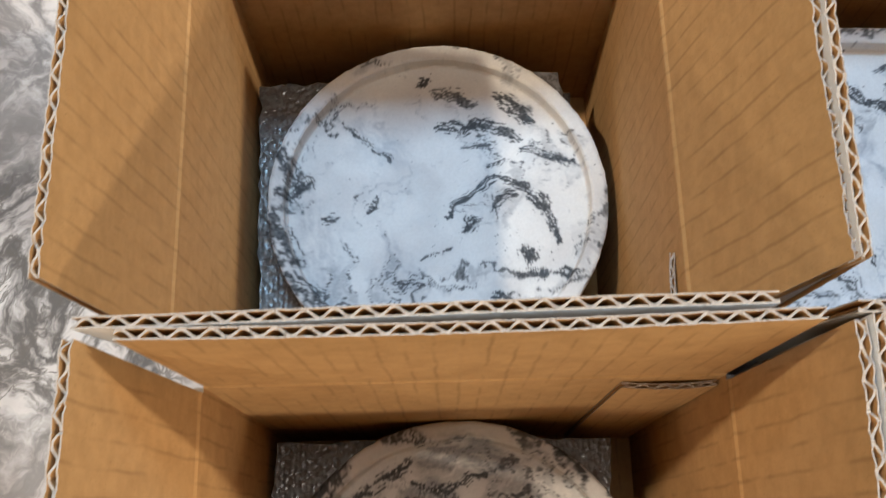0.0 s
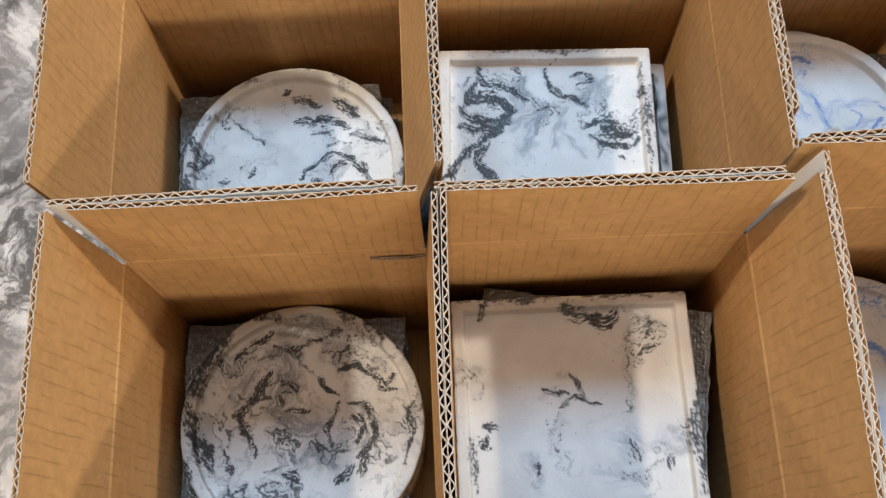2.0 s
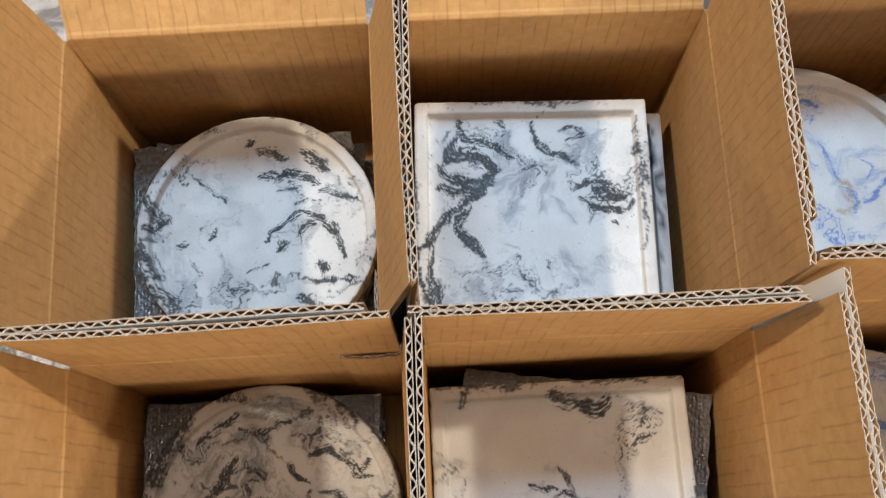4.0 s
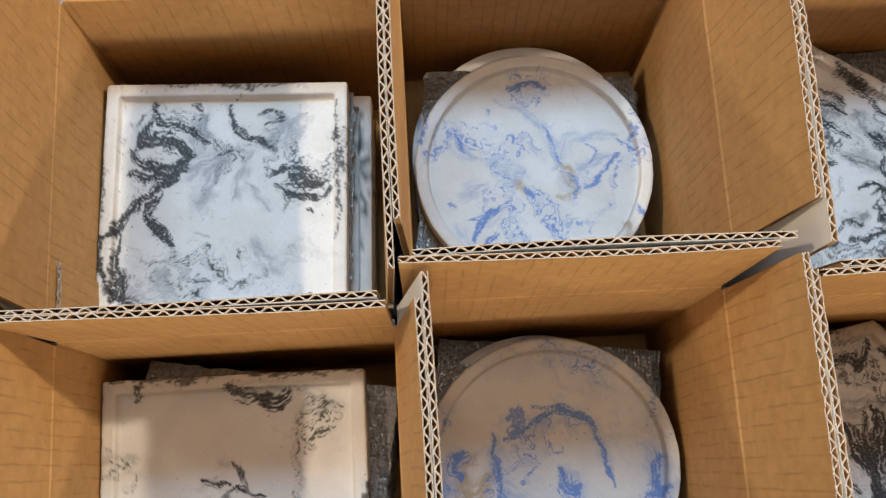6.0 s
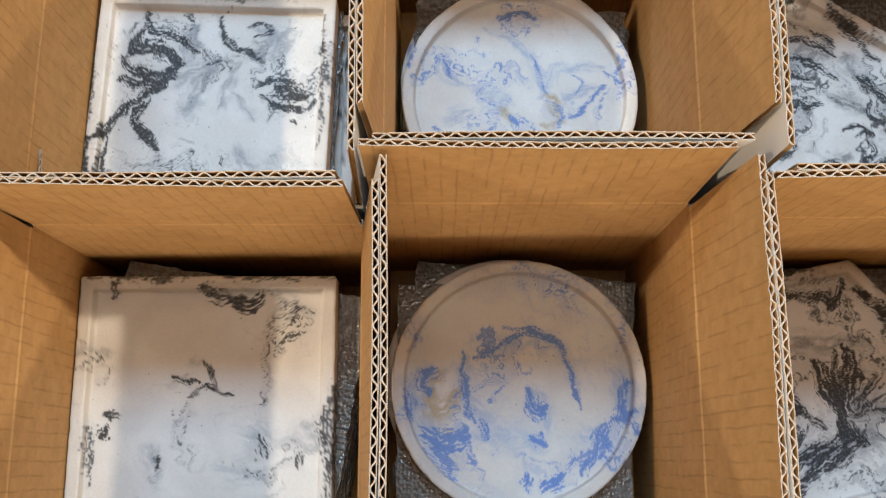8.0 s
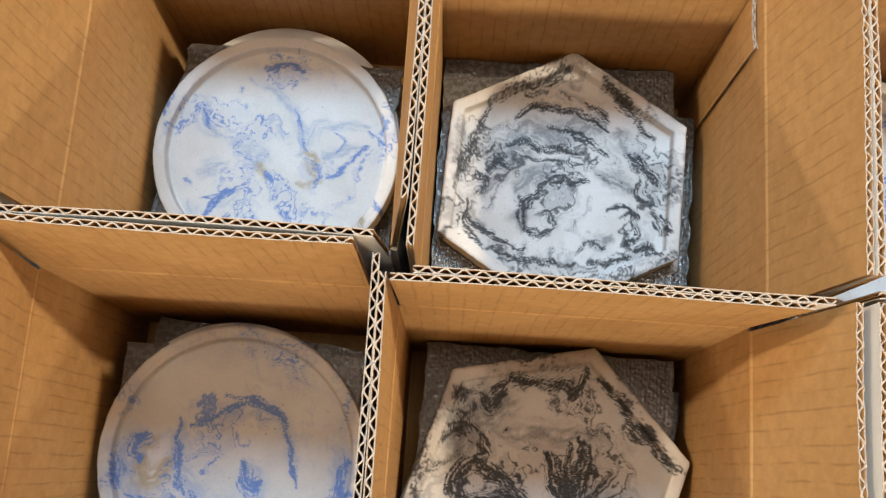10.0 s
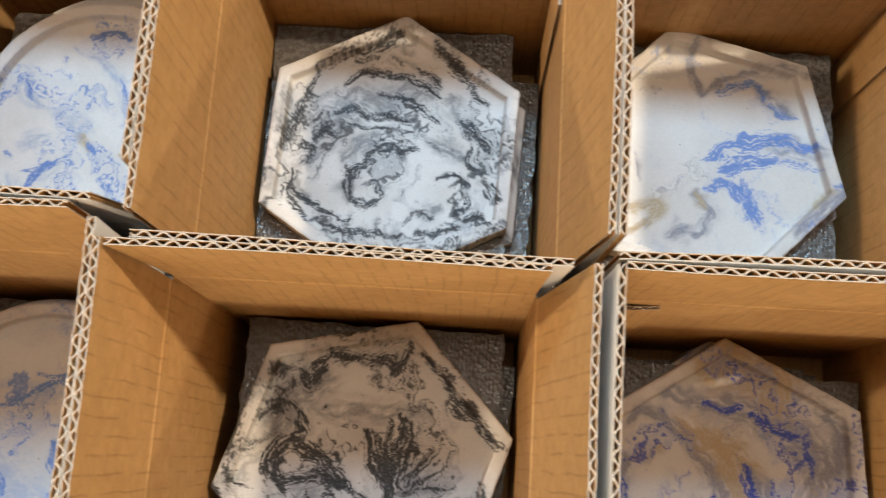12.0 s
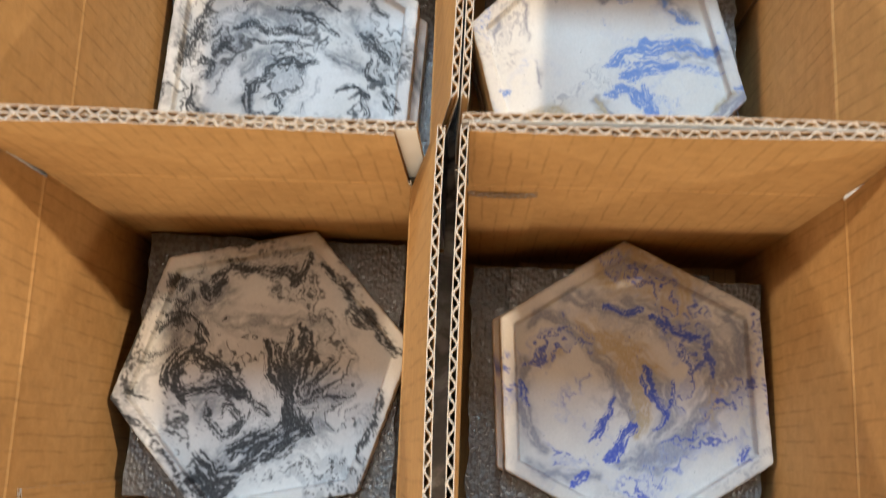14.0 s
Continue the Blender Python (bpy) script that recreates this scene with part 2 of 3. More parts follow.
# mesh helpers
def mesh_of(name, verts, faces, mats, slots=None, smooth=False):
    me = bpy.data.meshes.new(name)
    seen, place = {}, []
    for v in verts:
        place.append(seen.setdefault(tuple(round(c, 6) for c in v), len(seen)))
    me.from_pydata(list(seen), [], [tuple(place[i] for i in q) for q in faces])
    for m in mats:
        me.materials.append(m)
    if slots:
        me.polygons.foreach_set("material_index", slots)
    if smooth:
        me.polygons.foreach_set("use_smooth", [True] * len(faces))
    me.update()
    return me


def part(name, me, parent, m=None, label=""):
    ob = new(name, me)
    ob.parent = parent
    if m is not None:
        ob.matrix_basis = m
    if label:
        ob["label"] = label
    return ob


class Build:
    """Collects vertices and faces with material slots."""

    def __init__(self):
        self.v, self.f, self.s = [], [], []

    def block(self, x0, x1, y0, y1, z0, z1, slots):
        """slots: material of the faces -y, +y, and all others."""
        i = len(self.v)
        self.v += [(x, y, z) for z in (z0, z1) for y in (y0, y1) for x in (x0, x1)]
        for face, s in (((0, 1, 5, 4), slots[0]), ((2, 6, 7, 3), slots[1]), ((0, 4, 6, 2), slots[2]), ((1, 3, 7, 5), slots[2]), ((4, 5, 7, 6), slots[2]), ((0, 2, 3, 1), slots[2])):
            self.f.append(tuple(i + k for k in face))
            self.s.append(s)

    def strip(self, lower, upper, slot, flip=False):
        i, n = len(self.v), len(lower)
        self.v += list(lower) + list(upper)
        for k in range(n - 1):
            q = (i + k, i + k + 1, i + n + k + 1, i + n + k)
            self.f.append(q[::-1] if flip else q)
            self.s.append(slot)


THICK, LINER = 0.0034, 0.00045


def board(width, height, seed, thick=THICK):
    """The three papers of a corrugated board: x along it, inner face at y = 0, outer at y = thick, z up; its top edge shows the flutes."""
    rng = random.Random(seed)
    n = int(width / FLUTE * 10)
    xs = [-width / 2 + width * k / n for k in range(n + 1)]
    phase = rng.random() * 6.28
    jag = [rng.uniform(-0.0010, 0.0010) for _ in xs]
    jag = [(jag[max(0, k - 1)] + jag[k] + jag[min(n, k + 1)]) / 3 for k in range(n + 1)]

    def sag(x, z):
        return 0.0012 * math.sin(3.1 * (x / width + 0.5) + phase) * z / height

    def sheet(y0, y1, slots, crease):
        b = Build()
        rows = [(0.0, 0.0), (0.0012, -0.0005), (0.0034, -0.0006), (0.0052, 0.0), (height * 0.5, 0.0), (height, 0.0)] if crease else [(0.0, 0.0), (height * 0.5, 0.0), (height, 0.0)]

        def line(y, z, dy):
            return [(x, y + dy + sag(x, z), z + (jag[k] if z == height else 0)) for k, x in enumerate(xs)]

        for (z0, d0), (z1, d1) in zip(rows, rows[1:]):
            b.strip(line(y0, z0, d0), line(y0, z1, d1), slots[0])
            b.strip(line(y1, z0, 0), line(y1, z1, 0), slots[1], True)
        b.strip(line(y0, height, 0), line(y1, height, 0), 2)
        for x, flip in ((xs[0], True), (xs[-1], False)):
            b.strip([(x, y0, 0), (x, y1, 0)], [(x, y0 + sag(x, height), height), (x, y1 + sag(x, height), height)], 2, flip)
        return mesh_of("liner", b.v, b.f, (KRAFT, WHITE, FLUTING), b.s)

    amp = (thick - 2 * LINER) / 2
    wave = [thick / 2 + amp * 0.94 * math.sin(2 * math.pi * x / FLUTE + phase + 0.5 * math.sin(x * 60)) for x in xs]
    t, b = 0.00044, Build()
    top = [height + j * 1.3 - 0.0003 for j in jag]
    for side in (-t, t):
        b.strip([(x, y + side, 0.001) for x, y in zip(xs, wave)], [(x, y + side + sag(x, height), z) for x, y, z in zip(xs, wave, top)], 1, side > 0)
    b.strip([(x, y - t + sag(x, height), z) for x, y, z in zip(xs, wave, top)], [(x, y + t + sag(x, height), z) for x, y, z in zip(xs, wave, top)], 0)
    return sheet(0.0, LINER, (0, 0), True), sheet(thick - LINER, thick, (0, 1), False), mesh_of("fluting", b.v, b.f, (FLUTING, KRAFT), b.s)


def put_board(name, meshes, parent, m):
    ob = part(name, meshes[0], parent, m)
    part("outer_liner", meshes[1], ob)
    part("fluting", meshes[2], ob)
    return ob


INY, CREASE, FLAP = 0.098, 0.207, 0.103
FLAPS_Y = [board(2 * INY - 0.004, FLAP, 30 + k) for k in range(4)]
TAB = board(0.036, CREASE - 0.014, 50, 0.0022)


def wall_mesh(half):
    b = Build()
    b.block(-half, half, 0.0, THICK, 0.0, CREASE - 0.004, (0, 1, 2))
    return mesh_of("wall", b.v, b.f, (KRAFT, WHITE, FLUTING), b.s)


WALL_Y = wall_mesh(INY)


def cardboard_box(cx, cy, inx, turn, tops, tab, seed, label):
    """inx: half the inner width; tops: the inner faces of the flaps' top edges, as x left, x right, y near, y far."""
    box = new("cardboard_box")
    box.matrix_basis = pose(cx, cy, 0, 0, 0, turn)
    b = Build()
    b.block(-inx - 0.003, inx + 0.003, -INY - 0.003, INY + 0.003, 0.001, 0.0045, (1, 1, 0))
    part("base", mesh_of("base", b.v, b.f, (KRAFT, WHITE, FLUTING), b.s), box)
    flaps_x = [board(2 * inx - 0.002, FLAP, seed * 4 + k + 100) for k in range(4)]
    wall_x = wall_mesh(inx)
    left, right, near, far = tops
    sides = (
        ("far", pose(0, INY, 0), inx, far - cy - INY, flaps_x, wall_x),
        ("near", pose(0, -INY, 0, 0, 0, 180), inx, cy - near - INY, flaps_x, wall_x),
        ("right", pose(inx, 0, 0, 0, 0, -90), INY, right - cx - inx, FLAPS_Y, WALL_Y),
        ("left", pose(-inx, 0, 0, 0, 0, 90), INY, cx - left - inx, FLAPS_Y, WALL_Y),
    )
    for k, (side, m, half, out, flaps, wall) in enumerate(sides):
        part("wall", wall, box, m @ pose(0, 0, 0.004))
        lean = math.degrees(math.asin(max(-0.9, min(0.9, out / FLAP))))
        put_board("flap", flaps[(seed + k) % 4], box, m @ pose(0, 0, CREASE, -lean))
        if tab and tab[0] == side:
            put_board("glue_tab", TAB, box, m @ pose(tab[1] * (half - 0.019), -0.0023, 0.0048))
    return tagged(box, label, "box", "open cardboard boxes in two rows")


def outline(shape, size, inset, turn, count):
    if shape == "round":
        a = 2 * math.pi * np.arange(count) / count
        return np.stack([(size - inset) * np.cos(a), (size - inset) * np.sin(a)], 1)
    sides = 6 if shape == "hex" else 4
    apothem = size * math.cos(math.pi / sides)
    r = max(0.0006, 0.0022 if inset < 0.004 else 0.0018)
    reach = (apothem - inset - r) / math.cos(math.pi / sides)
    pts = []
    for s in range(sides):
        a = math.radians(turn) + 2 * math.pi * s / sides
        for k in range(6):
            c = a + (k / 5 - 0.5) * 2 * math.pi / sides
            pts.append((reach * math.cos(a) + r * math.cos(c), reach * math.sin(a) + r * math.sin(c)))
        # even steps along the straight side
        b = a + 2 * math.pi / sides
        last = np.array(pts[-1])
        c = b - math.pi / sides
        goal = np.array((reach * math.cos(b) + r * math.cos(c), reach * math.sin(b) + r * math.sin(c)))
        m = count // sides - 6
        pts += [tuple(last + (goal - last) * (k + 1) / (m + 1)) for k in range(m)]
    return np.array(pts)


def tray_meshes(shape, size, turn, height, marble, seed, fine, rim=0.0085, deep=0.0080):
    """The rim with the outer side, and the sunk basin, each with its pigment."""
    count, rings, tops = (480, 90, 5) if fine else (120, 8, 2)
    profile = [(0.003, 0), (0.0008, 0.0012), (0, 0.003), (0, height * 0.4), (0, height * 0.7), (0, height - 0.0022), (0.0004, height - 0.0007)]
    profile += [(0.0014 + (rim - 0.0024) * k / tops, height) for k in range(tops + 1)]
    profile += [(rim, height - 0.0008), (rim + 0.0006, height - deep + 0.0014)]
    basin = [(rim + 0.0006, height - deep + 0.0014), (rim + 0.0014, height - deep + 0.0002), (rim + 0.0024, height - deep)]

    def built(name, loops, closed):
        n = len(loops[0])
        v = np.vstack(loops)
        if fine:
            for k in range(len(loops) - (0 if closed else 2 + rings)):
                lo, hi = k * n, (k + 1) * n
                chip = np.array([0.0003 * noise.noise((x * 90, y * 90, z * 90 + seed)) + 0.0004 * noise.noise((x * 260, y * 260, seed * 3.0)) for x, y, z in v[lo:hi]])
                v[lo:hi, :2] *= (1 + chip / size)[:, None]
        faces = [(r * n + k, r * n + (k + 1) % n, (r + 1) * n + (k + 1) % n, (r + 1) * n + k) for r in range(len(loops) - 1) for k in range(n)]
        if closed:
            faces.append(tuple(range(n))[::-1])
        else:
            faces += [((len(loops) - 1) * n + k, (len(loops) - 1) * n + (k + 1) % n, len(v)) for k in range(n)]
            v = np.vstack([v, [[0, 0, v[-1, 2]]]])
        me = bpy.data.meshes.new(name)
        me.from_pydata(v.tolist(), [], faces)
        me.materials.append(PLASTER_CAST)
        me.polygons.foreach_set("use_smooth", [True] * len(faces))
        # the pigment runs down the outer side
        drop = 1 + (v[:, 2] - height) * (2.0 if closed else 0.0)
        colours = np.ones((len(v), 4))
        colours[:, :3] = marble.paint(v[:, 0] * 1000 * drop, v[:, 1] * 1000 * drop)
        me.attributes.new("pigment", "FLOAT_COLOR", "POINT").data.foreach_set("color", colours.ravel())
        me.update()
        me.set_sharp_from_angle(angle=radians(38))
        return me

    def loop(d, z, k=1.0):
        xy = outline(shape, size, d, turn, count) * k
        return np.column_stack([xy, np.full(len(xy), z)])

    inner = [loop(basin[-1][0], height - deep, 1 - k / (rings + 1)) for k in range(1, rings + 1)]
    return built("rim", [loop(d, z) for d, z in profile], True), built("basin", [loop(d, z) for d, z in basin] + inner, False)


def tray(shape, size, turn, x, y, top, marble, seed, label, height=0.019, fine=True):
    """The origin lies in the middle of the underside."""
    ob = new({"round": "round_tray", "hex": "hexagonal_tray", "square": "square_tray"}[shape])
    rim, basin = tray_meshes(shape, size, turn, height, marble, seed, fine)
    part("rim", rim, ob)
    part("basin", basin, ob)
    ob.location = (x, y, top - height)
    return tagged(ob, label, "tray", "marbled trays")


def foam_sheet(x, y, z, wide, deep, turn, seed, thick=0.0035, drop=0.0, label="translucent grey foam wrap sheet between stacked trays"):
    """A square of packing foam with torn edges, lying flat."""
    rng = random.Random(seed)
    n = 26
    v, f = [], []
    for layer in (0, 1):
        for j in range(n + 1):
            for i in range(n + 1):
                u, w = i / n - 0.5, j / n - 0.5
                px, py = u * wide, w * deep
                if i in (0, n):
                    px += 0.0022 * noise.noise((seed, py * 120, 0.3)) + 0.0008 * noise.noise((seed, py * 500, 1.3))
                if j in (0, n):
                    py += 0.0022 * noise.noise((px * 120, seed, 0.7)) + 0.0008 * noise.noise((px * 500, seed, 2.7))
                edge = max(0.0, max(abs(u), abs(w)) * 2 - 0.8) / 0.2
                v.append((px, py, (thick if layer else 0) + 0.0011 * edge * noise.noise((px * 35, py * 35, seed)) + (0.0004 * noise.noise((px * 300, py * 300, seed)) if layer else 0)))
    m = (n + 1) ** 2
    for j in range(n):
        for i in range(n):
            a = j * (n + 1) + i
            f.append((a, a + n + 1, a + n + 2, a + 1))
            f.append((m + a, m + a + 1, m + a + n + 2, m + a + n + 1))
    ring = [i for i in range(n)] + [i * (n + 1) + n for i in range(n)] + [n * (n + 1) + n - i for i in range(n)] + [(n - i) * (n + 1) for i in range(n)]
    for a, b2 in zip(ring, ring[1:] + ring[:1]):
        f.append((a, b2, m + b2, m + a))
    ob = new("foam_sheet", mesh_of("foam_sheet", v, f, (FOAM,), smooth=True))
    ob.data.set_sharp_from_angle(angle=radians(50))
    ob.matrix_basis = pose(x, y, z, 0, 0, turn)
    return tagged(ob, label, "foam sheet", "foam packing sheets")


# the room
def slab(name, x0, x1, y0, y1, z0, z1, material, label):
    b = Build()
    b.block(x0, x1, y0, y1, z0, z1, (0, 0, 0))
    return tagged(new(name, mesh_of(name, b.v, b.f, (material,), b.s)), label, kind="structure")


slab("floor", -4.0, 5.0, -4.0, 4.0, -0.10, 0.0, FLOOR, "grey and beige marbled floor with dark veins")
slab("wall_north", -4.1, 5.1, 4.0, 4.1, 0.0, 4.6, PLASTER, "plain beige plaster wall")
slab("wall_south", -4.1, 5.1, -4.1, -4.0, 0.0, 4.6, PLASTER, "plain beige plaster wall")
slab("wall_west", -4.1, -4.0, -4.0, 4.0, 0.0, 4.6, PLASTER, "plain beige plaster wall")
slab("wall_east", 5.0, 5.1, -4.0, 4.0, 0.0, 4.6, PLASTER, "plain beige plaster wall")
slab("ceiling", -4.1, 5.1, -4.1, 4.1, 4.6, 4.7, PLASTER, "plain ceiling")

# boxes: centre, turn, flap tops (left, right, near, far), joint, seed
BOX = "open brown corrugated cardboard box, white outside, flaps standing up"
cardboard_box(0.097, 0.105, 0.096, 0.3, (-0.008, 0.2135, -0.001, 0.276), ("right", 1), 1, BOX)
cardboard_box(0.3095, 0.105, 0.096, -0.6, (0.2205, 0.4095, -0.002, 0.276), ("left", -1), 2, BOX)
cardboard_box(0.512, 0.128, 0.0925, 0.0, (0.4165, 0.6145, 0.0165, 0.276), None, 3, BOX)
cardboard_box(0.7155, 0.106, 0.094, 0.0, (0.6215, 0.8225, 0.000, 0.276), ("right", -1), 4, BOX)
cardboard_box(0.9215, 0.106, 0.0955, 0.0, (0.8295, 1.030, 0.003, 0.276), ("right", -1), 5, BOX)
cardboard_box(0.110, -0.104, 0.096, 0.3, (0.004, 0.2125, -0.215, -0.0083), ("far", 1), 6, BOX)
cardboard_box(0.313, -0.102, 0.095, 0.0, (0.2195, 0.4205, -0.215, -0.009), ("left", -1), 7, BOX)
cardboard_box(0.5045, -0.090, 0.0915, 0.0, (0.4280, 0.6035, -0.205, 0.0095), None, 8, BOX)
cardboard_box(0.706, -0.0985, 0.0945, 0.0, (0.6110, 0.8175, -0.212, -0.0068), ("left", -1), 9, BOX)
cardboard_box(0.9245, -0.098, 0.0955, 0.0, (0.830, 1.012, -0.211, -0.0038), ("far", -1), 10, BOX)

# trays, stacked with foam sheets between them
CREAM, PALE, GREY, WHITER = (0.74, 0.735, 0.72), (0.71, 0.70, 0.68), (0.65, 0.64, 0.63), (0.79, 0.785, 0.78)
GREYBLUE, PALEBLUE = (0.30, 0.32, 0.36), (0.40, 0.47, 0.66)
BLACK, BLUE, INDIGO, OCHRE = (0.010, 0.012, 0.016), (0.13, 0.25, 0.60), (0.035, 0.08, 0.48), (0.47, 0.37, 0.22)
MIST, SMOKE, HAZE, ASH = (0.36, 0.38, 0.42), (0.22, 0.225, 0.24), (0.42, 0.49, 0.63), (0.25, 0.26, 0.33)


def stack(shape, size, turn, x, y, top, material, seed, label, under, foams):
    """A tray on others of its kind, each on a foam sheet, down to the floor of the box; under, foams: shifts in millimetres."""
    tray(shape, size, turn, x, y, top, material, seed, label)
    z, k, first = top - 0.019, 0, None
    while z > 0.0085:
        fx, fy, wide, fturn = foams[k % len(foams)]
        left_over = z - 0.0048
        thick = 0.0034 if left_over > 0.0265 else max(0.0025, min(0.0034, left_over - 0.019) if left_over > 0.0215 else left_over)
        foam_sheet(x + fx / 1000, y + fy / 1000, z - thick, wide / 1000, wide / 1000, fturn, seed * 7 + k, thick)
        z -= thick
        if z < 0.0235:
            break
        ux, uy = under if k % 2 == 0 else (0.4 * under[0], -0.3 * under[1])
        m = Matrix.Translation((x + ux / 1000, y + uy / 1000, z - 0.019))
        if first is None:
            first = tray(shape, size, turn, x + ux / 1000, y + uy / 1000, z, material, seed + 20, f"marbled {shape} tray lying under another tray on foam", fine=False)
        else:
            copy_thing(first, m)
        z -= 0.019
        k += 1
    if z > 0.0052:
        foam_sheet(x, y, 0.0048, 0.160, 0.160, 0, seed * 7 + 5, z - 0.0048, label="grey foam packing pad on the floor of the box")


m = Marble(CREAM, GREY, 1, (0, 0))
m.ink(MIST, MIST, soft=True)
m.vein(9.0, 0.35, -38, 43, -20, 26)
m.vein(7.5, 0.30, -26, -21, -11, -45)
m.vein(12.0, 0.30, -68, -5, -55, -56)
m.ink(BLACK, GREYBLUE, ground=0.36, patch=33)
m.vein(2.7, 0.80, -8, 68, -4, 70)
m.vein(2.8, 0.50, -2, 63, 21, 56)
m.vein(3.6, 0.75, 3, 42, 20, 45, 34, 42)
m.vein(2.4, 0.60, 34, 41, 42, 34)
m.vein(3.3, 0.80, 33, 61, 42, 53, 50, 44)
m.vein(1.8, 0.50, 13, 32, 32, 35)
m.vein(1.8, 0.45, -48, 46, -38, 35, -26, 25)
m.vein(2.5, 0.60, 46, 28, 58, 22, 70, 20)
m.vein(1.8, 0.85, 5, -6, 19, 8, 31, 11, 46, 8)
m.vein(2.7, 0.85, 46, 8, 56, -4, 62, -19)
m.vein(3.3, 0.90, 14, -13, 20, -7)
m.vein(2.4, 0.60, 27, -2, 40, 5)
m.vein(2.1, 0.80, -35, -7, -32, 2)
m.vein(3.3, 0.70, 46, -23, 47, -32)
m.vein(2.4, 0.75, 40, -39, 51, -38, 56, -35)
m.vein(2.7, 0.80, 60, -37, 69, -40)
m.vein(3.0, 0.70, 29, -52, 37, -57)
m.vein(2.7, 0.60, 33, -61, 45, -59)
m.vein(4.2, 0.50, -82, 31, -68, 11)
m.vein(3.6, 0.70, -80, 5, -67, 13)
m.vein(4.8, 0.55, -84, -7, -74, -32)
m.vein(2.7, 0.50, -60, -9, -54, -8)
m.vein(5.4, 0.52, -73, -41, -58, -58)
m.vein(4.2, 0.50, -55, -62, -40, -74)
m.vein(4.2, 0.50, -26, -63, -14, -72)
m.vein(1.8, 0.50, -20, -39, -6, -47)
m.vein(1.5, 0.60, -8, -29, 5, -23)
m.vein(3.6, 0.45, 14, -67, 29, -64)
m.vein(2.1, 0.55, 27, 20, 37, 21)
stack("round", 0.0875, 0, 0.1000, 0.1060, 0.094, m, 1, "round white tray with black marbled flecks and a raised rim", (-9, -3), [(-12.0, -6.0, 165, 2), (-10.0, 0.0, 164, -3)])

m = Marble(PALE, GREY, 2, (0, 0))
m.ink(SMOKE, SMOKE, soft=True, ground=0.5, patch=45)
m.vein(9, 0.84, -15, 71, 2, 72, 19, 67)
m.vein(6, 0.84, -27, 54, -15, 56, -2, 51)
m.vein(9, 0.84, -13, 45, -15, 28, -23, 14)
m.vein(8, 0.84, -19, 8, 2, -3, 10, 0)
m.vein(8, 0.77, 10, -18, 22, -28)
m.vein(6, 0.56, -38, 38, -52, 18)
m.vein(6, 0.56, 39, 15, 47, -1, 43, -17)
m.vein(8, 0.56, -2, -27, 10, -20)
m.vein(8, 0.63, -73, 46, -79, 21)
m.ink(BLACK, GREYBLUE, ground=0.72, patch=38)
m.vein(4.5, 0.9, -55, 69, -65, 58, -73, 44, -78, 25)
m.vein(4.5, 0.75, -81, 15, -80, -1, -73, -16, -65, -32)
m.vein(3, 0.75, -24, 71, -38, 63, -51, 53)
m.vein(3, 0.8, -27, 37, -37, 21, -45, 7, -41, -9, -36, -21)
m.vein(2.2, 0.65, -23, 60, -11, 56, 4, 59, 12, 63)
m.vein(1.6, 0.75, 12, 35, 19, 27, 25, 22)
m.vein(2, 0.8, 27, 41, 39, 40, 52, 33, 60, 25, 68, 24)
m.vein(2, 0.7, 60, 29, 66, 37)
m.vein(2.5, 0.8, 35, 16, 45, 11, 53, 2, 51, -14, 39, -25)
m.vein(2, 0.6, 27, 16, 21, 6, 16, -4, 20, -14)
m.vein(3.5, 0.75, 37, 5, 43, -3, 39, -13)
m.vein(3, 0.6, -17, 28, -6, 24)
m.vein(2.5, 0.5, -12, 12, 4, 11)
m.vein(2, 0.65, 78, 11, 78, -11, 73, -31)
m.vein(3, 0.7, 48, 72, 59, 61)
m.vein(4, 0.7, -14, -36, -6, -39)
m.vein(4, 0.7, 26, -40, 34, -35)
m.vein(3, 0.6, 45, -21, 42, -39)
m.vein(3.5, 0.7, -87, -23, -79, -35)
m.vein(2, 0.6, -59, -16, -52, -33)
m.vein(2, 0.5, -15, 79, -36, 81)
stack("round", 0.0885, 0, 0.1080, -0.0950, 0.091, m, 2, "round grey-white tray with dark swirled marbling", (-1, 3), [(-8.0, -2.0, 166, 0), (-10.5, -22.0, 164, 0)])

m = Marble(WHITER, CREAM, 3, (-18, 22))
m.ink(MIST, MIST, soft=True, ground=0.08, patch=56)
m.vein(7, 0.68, -15, 62, -22, 38)
m.vein(5, 0.68, -3, 29, -14, 6, -21, 2)
m.vein(4, 0.54, 12, 25, 5, 1)
m.vein(8, 0.61, -25, 22, 1, 33)
m.vein(6, 0.68, 31, 40, 39, 52, 31, 60)
m.vein(3, 0.54, 12, 9, 27, -8)
m.vein(6, 0.41, 20, -27, 31, -50)
m.vein(5, 0.47, -46, -47, -39, -62)
m.vein(4, 0.54, -20, -55, -13, -67)
m.ink(BLACK, GREYBLUE, ground=0.24, patch=38)
m.vein(3, 0.8, -47, 69, -45, 57, -26, 50, -14, 42)
m.vein(3.5, 0.9, -53, 57, -54, 47, -37, 42, -24, 32)
m.vein(3.5, 0.9, -62, 39, -56, 31, -41, 27, -29, 26)
m.vein(3, 0.8, -58, 41, -49, 49)
m.vein(3, 0.85, -63, 24, -48, 19, -33, 22, -22, 34)
m.vein(3.2, 0.9, -26, 32, -40, 15, -62, -4, -71, -19, -80, -26)
m.vein(3.2, 0.8, -46, 3, -49, -8, -40, -20, -38, -28)
m.vein(2.5, 0.85, 5, 67, 8, 53, 24, 42, 31, 34)
m.vein(1.8, 0.6, 24, 62, 35, 64, 37, 56, 29, 54)
